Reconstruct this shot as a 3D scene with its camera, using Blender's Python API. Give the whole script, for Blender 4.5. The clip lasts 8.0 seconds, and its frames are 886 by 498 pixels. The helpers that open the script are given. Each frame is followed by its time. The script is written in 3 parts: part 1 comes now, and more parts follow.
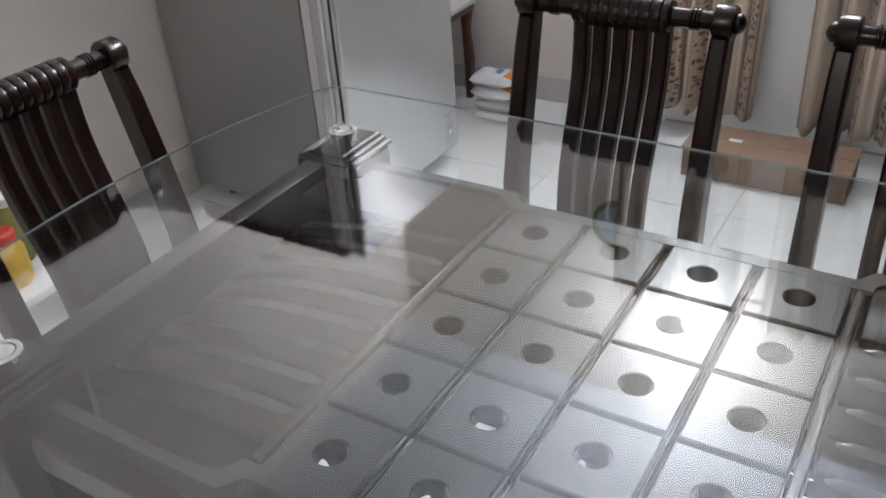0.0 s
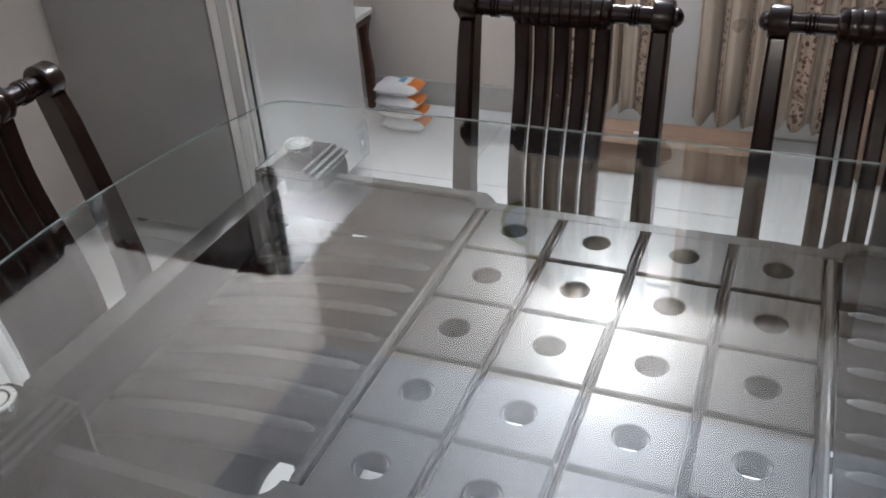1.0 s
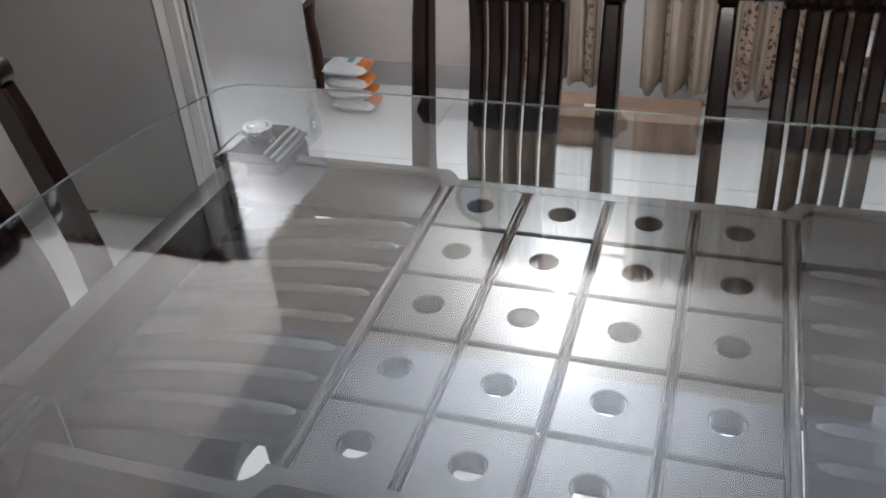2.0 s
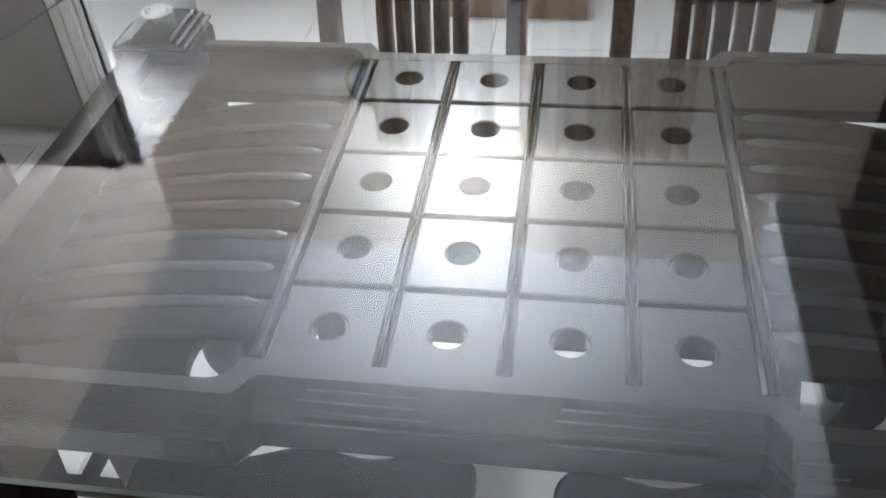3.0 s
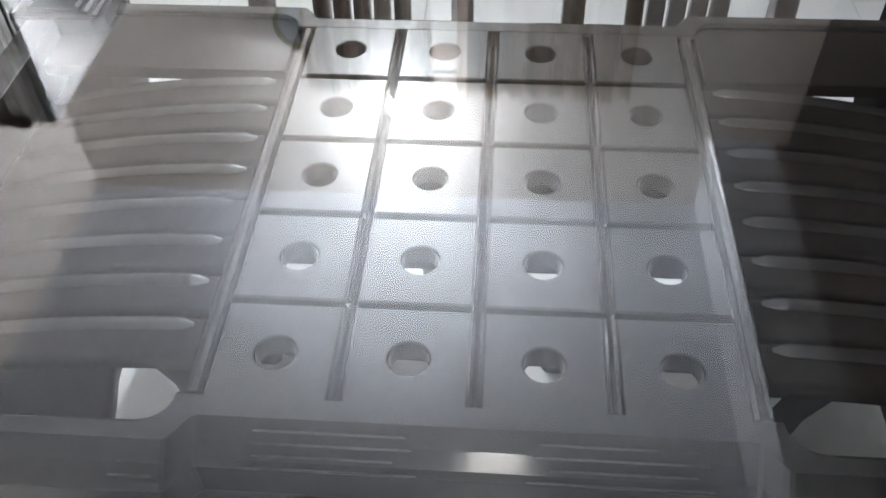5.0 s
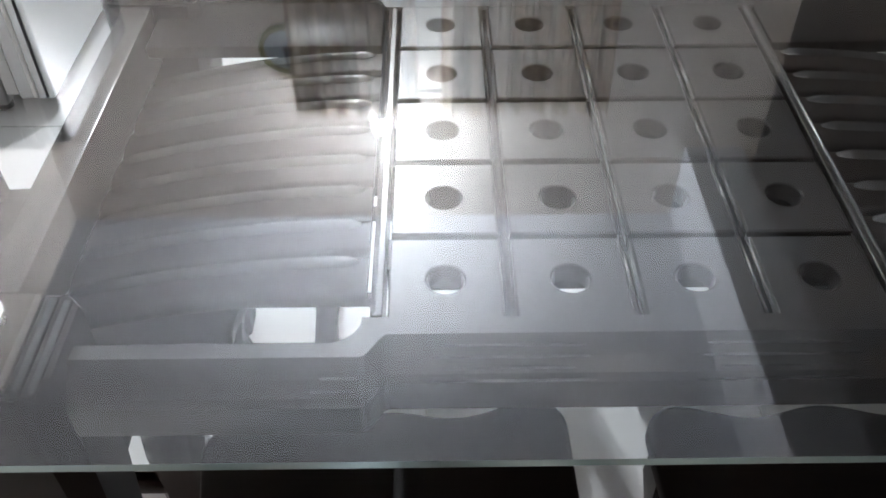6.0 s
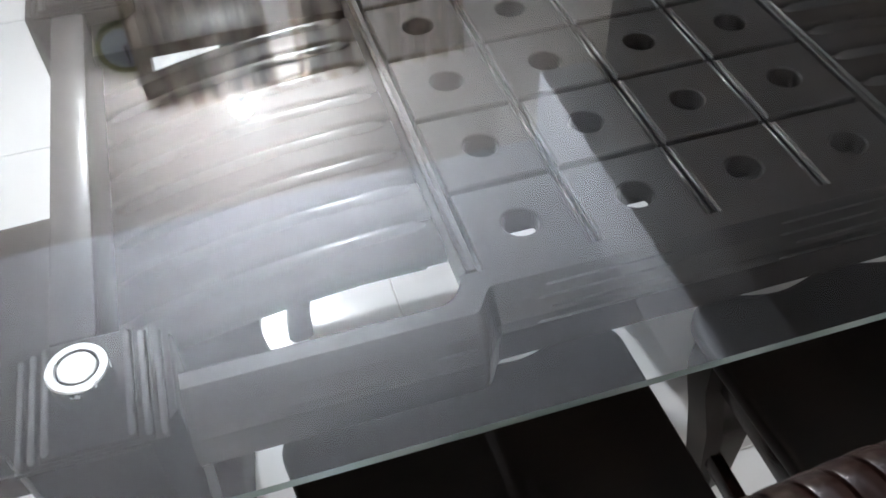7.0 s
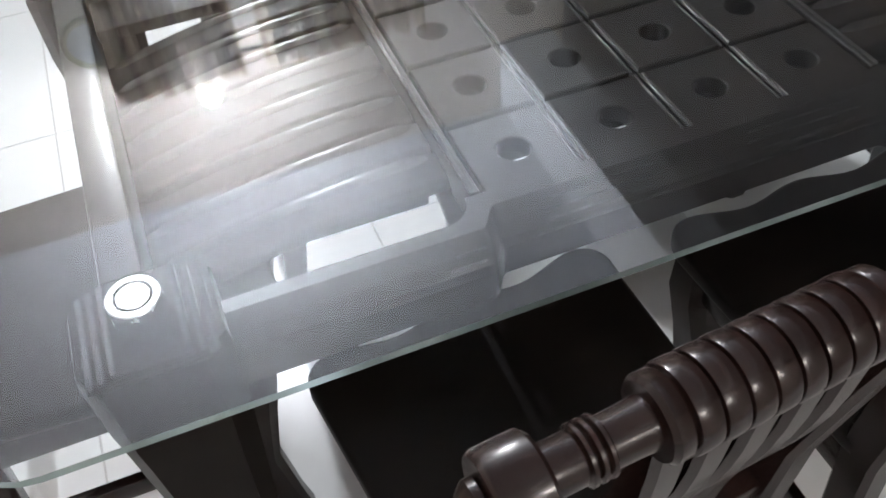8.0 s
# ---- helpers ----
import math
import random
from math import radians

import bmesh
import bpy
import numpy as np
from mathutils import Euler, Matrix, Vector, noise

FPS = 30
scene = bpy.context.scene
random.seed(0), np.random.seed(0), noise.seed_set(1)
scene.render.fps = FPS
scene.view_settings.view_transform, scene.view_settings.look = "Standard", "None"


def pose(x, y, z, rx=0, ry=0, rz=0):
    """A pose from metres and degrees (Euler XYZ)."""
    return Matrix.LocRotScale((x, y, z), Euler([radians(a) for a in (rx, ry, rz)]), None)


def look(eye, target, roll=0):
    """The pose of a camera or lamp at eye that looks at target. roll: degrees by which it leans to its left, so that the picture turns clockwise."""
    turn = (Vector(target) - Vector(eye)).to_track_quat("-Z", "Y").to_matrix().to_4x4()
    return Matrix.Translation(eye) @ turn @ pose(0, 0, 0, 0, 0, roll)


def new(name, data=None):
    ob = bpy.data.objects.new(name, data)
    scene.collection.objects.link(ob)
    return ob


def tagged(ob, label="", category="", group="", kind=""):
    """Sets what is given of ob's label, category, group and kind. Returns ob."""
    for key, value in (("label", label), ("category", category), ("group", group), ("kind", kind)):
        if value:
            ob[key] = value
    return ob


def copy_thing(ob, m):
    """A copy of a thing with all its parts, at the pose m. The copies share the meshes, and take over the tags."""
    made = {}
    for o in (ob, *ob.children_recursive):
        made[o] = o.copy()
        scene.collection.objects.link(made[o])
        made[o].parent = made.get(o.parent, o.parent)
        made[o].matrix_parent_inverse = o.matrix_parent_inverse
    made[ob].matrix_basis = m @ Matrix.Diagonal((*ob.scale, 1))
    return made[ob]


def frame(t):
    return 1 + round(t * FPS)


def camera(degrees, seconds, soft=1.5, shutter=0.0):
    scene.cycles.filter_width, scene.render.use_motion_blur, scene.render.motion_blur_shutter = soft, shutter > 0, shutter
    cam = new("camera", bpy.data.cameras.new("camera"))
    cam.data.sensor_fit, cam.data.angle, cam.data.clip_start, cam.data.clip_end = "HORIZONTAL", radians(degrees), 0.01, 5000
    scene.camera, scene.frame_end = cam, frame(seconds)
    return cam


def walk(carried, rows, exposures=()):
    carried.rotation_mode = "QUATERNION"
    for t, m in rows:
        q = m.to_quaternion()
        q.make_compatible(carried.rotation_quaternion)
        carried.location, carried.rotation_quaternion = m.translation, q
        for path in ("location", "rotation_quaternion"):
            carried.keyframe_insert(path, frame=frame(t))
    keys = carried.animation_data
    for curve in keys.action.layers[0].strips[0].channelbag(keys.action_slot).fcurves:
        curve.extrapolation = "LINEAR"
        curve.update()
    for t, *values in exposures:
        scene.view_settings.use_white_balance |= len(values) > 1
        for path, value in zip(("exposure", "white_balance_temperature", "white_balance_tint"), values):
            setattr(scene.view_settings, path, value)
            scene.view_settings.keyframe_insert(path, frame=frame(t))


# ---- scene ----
cam = camera(53.4, 8.0, soft=1.7)
PATH = [
    (0, (0.292, -0.726, 1.359), (-0.632, 0.693, 0.295), -4.1),
    (0.3, (0.213, -0.757, 1.359), (-0.577, 0.74, 0.293), -5.5),
    (0.5, (0.152, -0.791, 1.362), (-0.554, 0.744, 0.292), -4.2),
    (1, (0.159, -0.798, 1.36), (-0.519, 0.757, 0.301), -3.8),
    (2.3, (0.109, -0.819, 1.362), (-0.358, 0.743, 0.204), -4.6),
    (2.5, (0.07, -0.823, 1.348), (-0.319, 0.702, 0.114), -5.0),
    (3, (0.052, -0.826, 1.342), (-0.226, 0.648, 0.019), -4.0),
    (3.5, (0.09, -0.785, 1.345), (-0.099, 0.595, -0.09), -2.3),
    (4, (0.136, -0.73, 1.34), (-0.025, 0.649, -0.1), -2.0),
    (4.5, (0.135, -0.706, 1.351), (-0.044, 0.653, -0.104), -2.2),
    (4.7, (0.094, -0.701, 1.344), (-0.07, 0.659, -0.114), -1.8),
    (5.8, (-0.151, -0.801, 1.313), (-0.149, 0.657, -0.056), -0.7),
    (6, (-0.188, -0.831, 1.305), (-0.174, 0.619, -0.073), -0.2),
    (6.2, (-0.226, -0.834, 1.307), (-0.207, 0.592, -0.096), -0.6),
    (6.5, (-0.306, -0.818, 1.309), (-0.119, 0.605, -0.084), -0.0),
    (7, (-0.41, -0.799, 1.299), (-0.048, 0.533, -0.149), -2.5),
    (7.5, (-0.466, -0.858, 1.289), (-0.068, 0.456, -0.166), -3.8),
    (8, (-0.478, -0.882, 1.321), (-0.057, 0.403, -0.152), -4.7),
]
walk(cam, [(t, look(eye, target, roll)) for t, eye, target, roll in PATH],
     [(0, -0.1), (2.3, 0.0), (3.2, 0.1), (4.5, 0.15), (6.0, 0.2), (6.5, 0.34), (8.0, 0.42)])

# ---- light: a bare bulb above the curtains, an added fill tube on the opposite wall ----
BULB = (-0.41, 2.135, 2.33)
BULB_STRENGTH = 3500.0
FILL_STRENGTH = 230.0
world = bpy.data.worlds.new("world")
world.use_nodes = True
world.node_tree.nodes["Background"].inputs[0].default_value = (0.9, 0.95, 1.0, 1)
world.node_tree.nodes["Background"].inputs[1].default_value = 0.02
scene.world = world

# room measures
WALL_N, WALL_W, WALL_E, WALL_S = 2.2, -1.83, 4.2, -2.5
CORNER_X, CEIL, BEAM_X, BEAM_Z = 1.195, 2.88, 0.88, 2.5
GLASS_Z = 0.76


# ---- materials ----
def material(name):
    m = bpy.data.materials.new(name)
    m.use_nodes = True
    return m, m.node_tree.nodes, m.node_tree.links, m.node_tree.nodes["Principled BSDF"]


def coords(nodes, links, scale=(1, 1, 1), kind="Object"):
    tc, mp = nodes.new("ShaderNodeTexCoord"), nodes.new("ShaderNodeMapping")
    mp.inputs["Scale"].default_value = scale
    links.new(tc.outputs[kind], mp.inputs["Vector"])
    return mp.outputs["Vector"]


def noise_tex(nodes, links, vec, scale, detail=4, rough=0.55):
    n = nodes.new("ShaderNodeTexNoise")
    n.inputs["Scale"].default_value, n.inputs["Detail"].default_value, n.inputs["Roughness"].default_value = scale, detail, rough
    links.new(vec, n.inputs["Vector"])
    return n.outputs["Fac"]


def ramp(nodes, links, fac, stops):
    r = nodes.new("ShaderNodeValToRGB")
    while len(r.color_ramp.elements) < len(stops):
        r.color_ramp.elements.new(0.5)
    for e, (p, c) in zip(r.color_ramp.elements, stops):
        e.position, e.color = p, (*c, 1)
    links.new(fac, r.inputs["Fac"])
    return r.outputs["Color"]


def value_range(nodes, links, fac, lo, hi):
    r = nodes.new("ShaderNodeMapRange")
    r.inputs["To Min"].default_value, r.inputs["To Max"].default_value = lo, hi
    links.new(fac, r.inputs["Value"])
    return r.outputs["Result"]


def bump(nodes, links, fac, bsdf, strength, distance=0.002):
    b = nodes.new("ShaderNodeBump")
    b.inputs["Strength"].default_value, b.inputs["Distance"].default_value = strength, distance
    links.new(fac, b.inputs["Height"])
    links.new(b.outputs["Normal"], bsdf.inputs["Normal"])


def plain(name, a, b, scale, rough=(0.4, 0.6), metal=0.0, relief=0.0, stretch=(1, 1, 1), spec=0.5, coat=0.0):
    """Two-tone surface: a slow drift of colour, fine grain in gloss and relief."""
    m, n, l, p = material(name)
    vec = coords(n, l, stretch)
    slow, fine = noise_tex(n, l, vec, scale), noise_tex(n, l, vec, scale * 9, 6, 0.65)
    mix = n.new("ShaderNodeMath")
    mix.operation = "MULTIPLY_ADD"
    mix.inputs[1].default_value = 0.4
    l.new(fine, mix.inputs[0])
    half = n.new("ShaderNodeMath")
    half.operation = "MULTIPLY"
    half.inputs[1].default_value = 0.6
    l.new(slow, half.inputs[0])
    l.new(half.outputs[0], mix.inputs[2])
    l.new(ramp(n, l, mix.outputs[0], [(0.3, a), (0.7, b)]), p.inputs["Base Color"])
    l.new(value_range(n, l, fine, *rough), p.inputs["Roughness"])
    p.inputs["Metallic"].default_value = metal
    p.inputs["Specular IOR Level"].default_value = spec
    p.inputs["Coat Weight"].default_value = coat
    p.inputs["Coat Roughness"].default_value = 0.12
    if relief:
        bump(n, l, fine, p, relief)
    return m


M_TABLE = plain("table_wood", (0.0065, 0.0044, 0.0035), (0.0105, 0.0074, 0.006), 3, (0.28, 0.30), stretch=(1, 4, 1), spec=0.26, coat=0.48)
M_LACQUER = plain("lacquered_wood", (0.008, 0.0056, 0.0046), (0.012, 0.0087, 0.0072), 3, (0.15, 0.17), stretch=(1, 4, 1), spec=1.0)
M_RIB = plain("rib_wood", (0.008, 0.0056, 0.0046), (0.012, 0.0087, 0.0072), 3, (0.18, 0.20), stretch=(4, 1, 1), spec=0.75)
M_SLAT = plain("slat_wood", (0.0065, 0.0044, 0.0035), (0.0105, 0.0074, 0.006), 3, (0.33, 0.36), stretch=(4, 1, 1), spec=0.045)
M_CHAIR = plain("chair_wood", (0.0122, 0.0052, 0.0039), (0.0145, 0.0064, 0.0048), 5, (0.265, 0.275), stretch=(3, 3, 1), coat=0.12, spec=0.26)
M_SEAT = plain("seat_wood", (0.008, 0.006, 0.005), (0.011, 0.008, 0.0065), 7, (0.35, 0.5), relief=0.02, stretch=(1, 6, 1), spec=0.14)
M_WALL = plain("cream_wall", (0.70, 0.645, 0.60), (0.76, 0.705, 0.655), 1.3, (0.55, 0.7), relief=0.05)
M_SKIRT = plain("skirting_paint", (0.50, 0.48, 0.46), (0.58, 0.56, 0.54), 2.5, (0.4, 0.55), relief=0.03)
M_CEIL = plain("white_ceiling", (0.50, 0.52, 0.56), (0.56, 0.58, 0.61), 1.2, (0.6, 0.8), relief=0.05)
M_TILE = plain("white_tile", (0.74, 0.75, 0.74), (0.80, 0.81, 0.80), 1.6, (0.12, 0.22))
M_GROUT = plain("grout", (0.50, 0.49, 0.47), (0.58, 0.57, 0.55), 20, (0.8, 0.95), relief=0.1)
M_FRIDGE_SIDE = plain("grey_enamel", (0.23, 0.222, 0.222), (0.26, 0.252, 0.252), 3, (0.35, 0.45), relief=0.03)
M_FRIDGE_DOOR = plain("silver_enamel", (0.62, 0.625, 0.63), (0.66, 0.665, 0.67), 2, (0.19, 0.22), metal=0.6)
M_GASKET = plain("pale_gasket", (0.55, 0.54, 0.53), (0.62, 0.61, 0.6), 8, (0.4, 0.5))
M_STEEL = plain("brushed_steel", (0.66, 0.66, 0.66), (0.72, 0.72, 0.71), 4, (0.24, 0.30), metal=1.0)
M_DARK = plain("black_plastic", (0.010, 0.010, 0.011), (0.018, 0.018, 0.02), 12, (0.35, 0.5))
M_DOOR = plain("door_paint", (0.84, 0.84, 0.83), (0.89, 0.89, 0.88), 4, (0.35, 0.5), relief=0.02)
M_WHITE = plain("white_paint", (0.74, 0.74, 0.73), (0.80, 0.80, 0.79), 4, (0.35, 0.5), relief=0.02)
M_PLASTIC = plain("white_film", (0.74, 0.74, 0.74), (0.82, 0.82, 0.82), 14, (0.25, 0.4), relief=0.2)
M_ORANGE = plain("orange_print", (0.75, 0.20, 0.03), (0.82, 0.27, 0.05), 12, (0.3, 0.4))
M_BLUE = plain("blue_print", (0.10, 0.28, 0.45), (0.16, 0.36, 0.55), 12, (0.3, 0.4))
M_CARD = plain("cardboard", (0.22, 0.14, 0.095), (0.28, 0.185, 0.125), 4, (0.75, 0.9), relief=0.03, stretch=(2, 1, 1))
M_REDWOOD = plain("red_brown_wood", (0.07, 0.022, 0.012), (0.13, 0.045, 0.022), 9, (0.3, 0.45), relief=0.05, stretch=(6, 6, 1))
# rack wood; on the hall walls this dark brown stands in for shade
M_BROWN = plain("brown_wood_unlit_wall", (0.09, 0.050, 0.032), (0.145, 0.083, 0.054), 7, (0.4, 0.55), relief=0.05, stretch=(1, 6, 6))
M_GREEN = plain("olive_rim", (0.16, 0.17, 0.05), (0.24, 0.25, 0.09), 12, (0.3, 0.45))
M_MAROON = plain("maroon_cloth", (0.03, 0.006, 0.006), (0.10, 0.015, 0.012), 25, (0.7, 0.9), relief=0.2)
M_PALE = plain("pale_dial", (0.25, 0.30, 0.36), (0.45, 0.49, 0.54), 9, (0.3, 0.4))
M_YELLOW = plain("yellow_plastic", (0.7, 0.42, 0.05), (0.8, 0.5, 0.1), 9, (0.3, 0.45))
M_RED = plain("red_plastic", (0.45, 0.04, 0.025), (0.6, 0.07, 0.04), 9, (0.3, 0.45))


def glass_material():
    """Clear float glass with a thin greasy film that scatters a little of what it mirrors."""
    m, n, l, p = material("float_glass")
    p.inputs["Base Color"].default_value = (0.955, 0.985, 0.975, 1)
    p.inputs["Transmission Weight"].default_value = 1.0
    p.inputs["IOR"].default_value = 1.46
    p.inputs["Roughness"].default_value = 0.0
    film = n.new("ShaderNodeBsdfGlossy")
    film.inputs["Color"].default_value = (0.9, 0.95, 1.0, 1)
    film.inputs["Roughness"].default_value = 0.17
    mix = n.new("ShaderNodeMixShader")
    vec = coords(n, l)
    l.new(value_range(n, l, noise_tex(n, l, vec, 5, 5, 0.6), 0.0004, 0.0016), mix.inputs[0])
    l.new(p.outputs[0], mix.inputs[1])
    l.new(film.outputs[0], mix.inputs[2])
    l.new(mix.outputs[0], n["Material Output"].inputs["Surface"])
    return m


def edge_material():
    m, n, l, p = material("glass_edge")
    p.inputs["Base Color"].default_value = (0.52, 0.67, 0.64, 1)
    p.inputs["Transmission Weight"].default_value = 0.62
    p.inputs["IOR"].default_value = 1.52
    vec = coords(n, l, (1, 1, 6))
    l.new(value_range(n, l, noise_tex(n, l, vec, 30), 0.05, 0.2), p.inputs["Roughness"])
    return m


def curtain_material():
    """Beige cloth with brown stripes of blossoms between plain stripes."""
    m, n, l, p = material("curtain_cloth")
    vec = coords(n, l, (1, 1, 1), "UV")
    sep = n.new("ShaderNodeSeparateXYZ")
    l.new(vec, sep.inputs[0])
    band = n.new("ShaderNodeMath")
    band.operation = "PINGPONG"
    band.inputs[1].default_value = 0.075
    l.new(sep.outputs[0], band.inputs[0])
    stripe = ramp(n, l, value_range(n, l, band.outputs[0], 0, 13.33), [(0.0, (0.44, 0.335, 0.25)), (0.34, (0.44, 0.335, 0.25)), (0.36, (0.09, 0.045, 0.03)), (0.40, (0.50, 0.41, 0.32)), (1.0, (0.56, 0.475, 0.38))])
    drift = n.new("ShaderNodeTexNoise")
    drift.inputs["Scale"].default_value, drift.inputs["Detail"].default_value = 38, 3
    l.new(vec, drift.inputs["Vector"])
    shift = n.new("ShaderNodeMix")
    shift.data_type, shift.blend_type = "RGBA", "LINEAR_LIGHT"
    shift.inputs[0].default_value = 0.016
    l.new(vec, shift.inputs[6])
    l.new(drift.outputs["Color"], shift.inputs[7])
    vor = n.new("ShaderNodeTexVoronoi")
    vor.inputs["Scale"].default_value = 52
    vor.inputs["Randomness"].default_value = 0.8
    l.new(shift.outputs[2], vor.inputs["Vector"])
    blot = ramp(n, l, vor.outputs["Distance"], [(0.0, (1, 1, 1)), (0.36, (0.9, 0.9, 0.9)), (0.5, (0, 0, 0))])
    inside = ramp(n, l, value_range(n, l, band.outputs[0], 0, 13.33), [(0.0, (1, 1, 1)), (0.26, (1, 1, 1)), (0.32, (0, 0, 0))])
    big = n.new("ShaderNodeTexVoronoi")
    big.inputs["Scale"].default_value = 6.5
    l.new(shift.outputs[2], big.inputs["Vector"])
    bloom = ramp(n, l, big.outputs["Distance"], [(0.0, (0.35, 0.35, 0.35)), (0.06, (0.75, 0.75, 0.75)), (0.12, (0.4, 0.4, 0.4)), (0.17, (0.65, 0.65, 0.65)), (0.20, (0, 0, 0))])
    both = n.new("ShaderNodeMix")
    both.data_type, both.blend_type = "RGBA", "MULTIPLY"
    both.inputs[0].default_value = 1.0
    l.new(blot, both.inputs[6])
    l.new(inside, both.inputs[7])
    top = n.new("ShaderNodeMix")
    top.data_type, top.blend_type = "RGBA", "LIGHTEN"
    top.inputs[0].default_value = 0.75
    l.new(both.outputs[2], top.inputs[6])
    l.new(bloom, top.inputs[7])
    mix = n.new("ShaderNodeMix")
    mix.data_type = "RGBA"
    l.new(top.outputs[2], mix.inputs[0])
    l.new(stripe, mix.inputs[6])
    mix.inputs[7].default_value = (0.09, 0.04, 0.026, 1)
    l.new(mix.outputs[2], p.inputs["Base Color"])
    p.inputs["Roughness"].default_value = 0.75
    p.inputs["Sheen Weight"].default_value = 0.25
    bump(n, l, noise_tex(n, l, vec, 220), p, 0.15)
    return m


def lit_material(name, strength, tint):
    m, n, l, p = material(name)
    p.inputs["Emission Color"].default_value = (*tint, 1)
    p.inputs["Emission Strength"].default_value = strength
    return m


M_GLASS, M_EDGE, M_CURTAIN, M_BULB = glass_material(), edge_material(), curtain_material(), lit_material("lit_bulb", BULB_STRENGTH, (0.915, 0.95, 1.02))
M_FILL = lit_material("lit_fill", FILL_STRENGTH, (1.0, 0.95, 0.92))


# ---- mesh helpers ----
def mesh_of(bm, name, *mats, smooth=True):
    bmesh.ops.recalc_face_normals(bm, faces=bm.faces)
    me = bpy.data.meshes.new(name)
    for f in bm.faces:
        f.smooth = smooth and not f.tag
    bm.to_mesh(me)
    bm.free()
    for m in mats:
        me.materials.append(m)
    if smooth:
        me.set_sharp_from_angle(angle=radians(35))
    return me


def part(name, bm, mat, parent=None, label="", at=None, smooth=True):
    """Links a bmesh as one mesh object under a thing or a part."""
    ob = new(name, mesh_of(bm, name, *(mat if isinstance(mat, tuple) else (mat,)), smooth=smooth))
    if parent is not None:
        ob.parent = parent
    if at is not None:
        ob.matrix_basis = at
    if label:
        ob["label"] = label
    return ob


def thing(name, m, label, category, group="", kind=""):
    ob = new(name)
    ob.empty_display_size = 0.05
    ob.matrix_basis = m
    return tagged(ob, label, category, group, kind)


def box(x0, y0, z0, x1, y1, z1, bevel=0.0, seg=2, bm=None):
    b = bmesh.new()
    bmesh.ops.create_cube(b, size=1, matrix=Matrix.Translation(((x0 + x1) / 2, (y0 + y1) / 2, (z0 + z1) / 2)) @ Matrix.Diagonal((x1 - x0, y1 - y0, z1 - z0, 1)))
    if bevel:
        bmesh.ops.bevel(b, geom=b.edges[:], offset=bevel, segments=seg, affect="EDGES", profile=0.5)
    for f in b.faces:
        f.normal_update()
        f.tag = max(abs(f.normal.x), abs(f.normal.y), abs(f.normal.z)) > 0.9999
    if bm is None:
        return b
    return join(bm, b)


def join(a, b):
    me = bpy.data.meshes.new("joined")
    b.to_mesh(me)
    b.free()
    a.from_mesh(me)
    bpy.data.meshes.remove(me)
    return a


def lathe(profile, axis="z", seg=24, at=(0, 0, 0)):
    """Turned solid: (radius, along) pairs."""
    bm = bmesh.new()
    rings = []
    for r, h in profile:
        ring = []
        for i in range(seg):
            a = 2 * math.pi * i / seg
            c, s = r * math.cos(a), r * math.sin(a)
            v = (c, s, h) if axis == "z" else (h, c, s) if axis == "x" else (c, h, s)
            ring.append(bm.verts.new(Vector(v) + Vector(at)))
        rings.append(ring)
    for a, b in zip(rings, rings[1:]):
        for i in range(seg):
            bm.faces.new((a[i], a[(i + 1) % seg], b[(i + 1) % seg], b[i]))
    bm.faces.new(rings[0])
    bm.faces.new(rings[-1])
    return bm


def sweep(sections, close=True):
    """Skins a row of equal rings of points."""
    bm = bmesh.new()
    rings = [[bm.verts.new(p) for p in s] for s in sections]
    n = len(rings[0])
    for a, b in zip(rings, rings[1:]):
        for i in range(n):
            bm.faces.new((a[i], a[(i + 1) % n], b[(i + 1) % n], b[i]))
    if close:
        bm.faces.new(rings[0])
        bm.faces.new(rings[-1])
    return bm


def bar_along(points, w, d, bevel=0.25):
    """A bar of section w (x) by d (y) through points, section kept level, edges cut."""
    out = []
    for k, p in enumerate(points):
        ww, dd = (w[k] if isinstance(w, (list, tuple)) else w) / 2, (d[k] if isinstance(d, (list, tuple)) else d) / 2
        c = bevel * min(ww, dd)
        pts = [(-ww + c, -dd), (ww - c, -dd), (ww, -dd + c), (ww, dd - c), (ww - c, dd), (-ww + c, dd), (-ww, dd - c), (-ww, -dd + c)]
        out.append([(p[0] + x, p[1] + y, p[2]) for x, y in pts])
    return sweep(out)


def prism(outline, z0, z1, bevel=0.0, seg=2):
    bm = bmesh.new()
    a = [bm.verts.new((x, y, z0)) for x, y in outline]
    b = [bm.verts.new((x, y, z1)) for x, y in outline]
    n = len(a)
    for i in range(n):
        bm.faces.new((a[i], a[(i + 1) % n], b[(i + 1) % n], b[i]))
    bm.faces.new(a[::-1])
    bm.faces.new(b)
    bmesh.ops.recalc_face_normals(bm, faces=bm.faces)
    if bevel:
        caps = [e for e in bm.edges if abs(e.verts[0].co.z - e.verts[1].co.z) < 1e-6]
        bmesh.ops.bevel(bm, geom=caps, offset=bevel, segments=seg, affect="EDGES", profile=0.5)
    for f in bm.faces:
        f.normal_update()
        f.tag = abs(f.normal.z) > 0.9999
    return bm


def structure(name, bm, mat, label, category, smooth=False):
    return tagged(part(name, bm, mat, smooth=smooth), label, category, kind="structure")


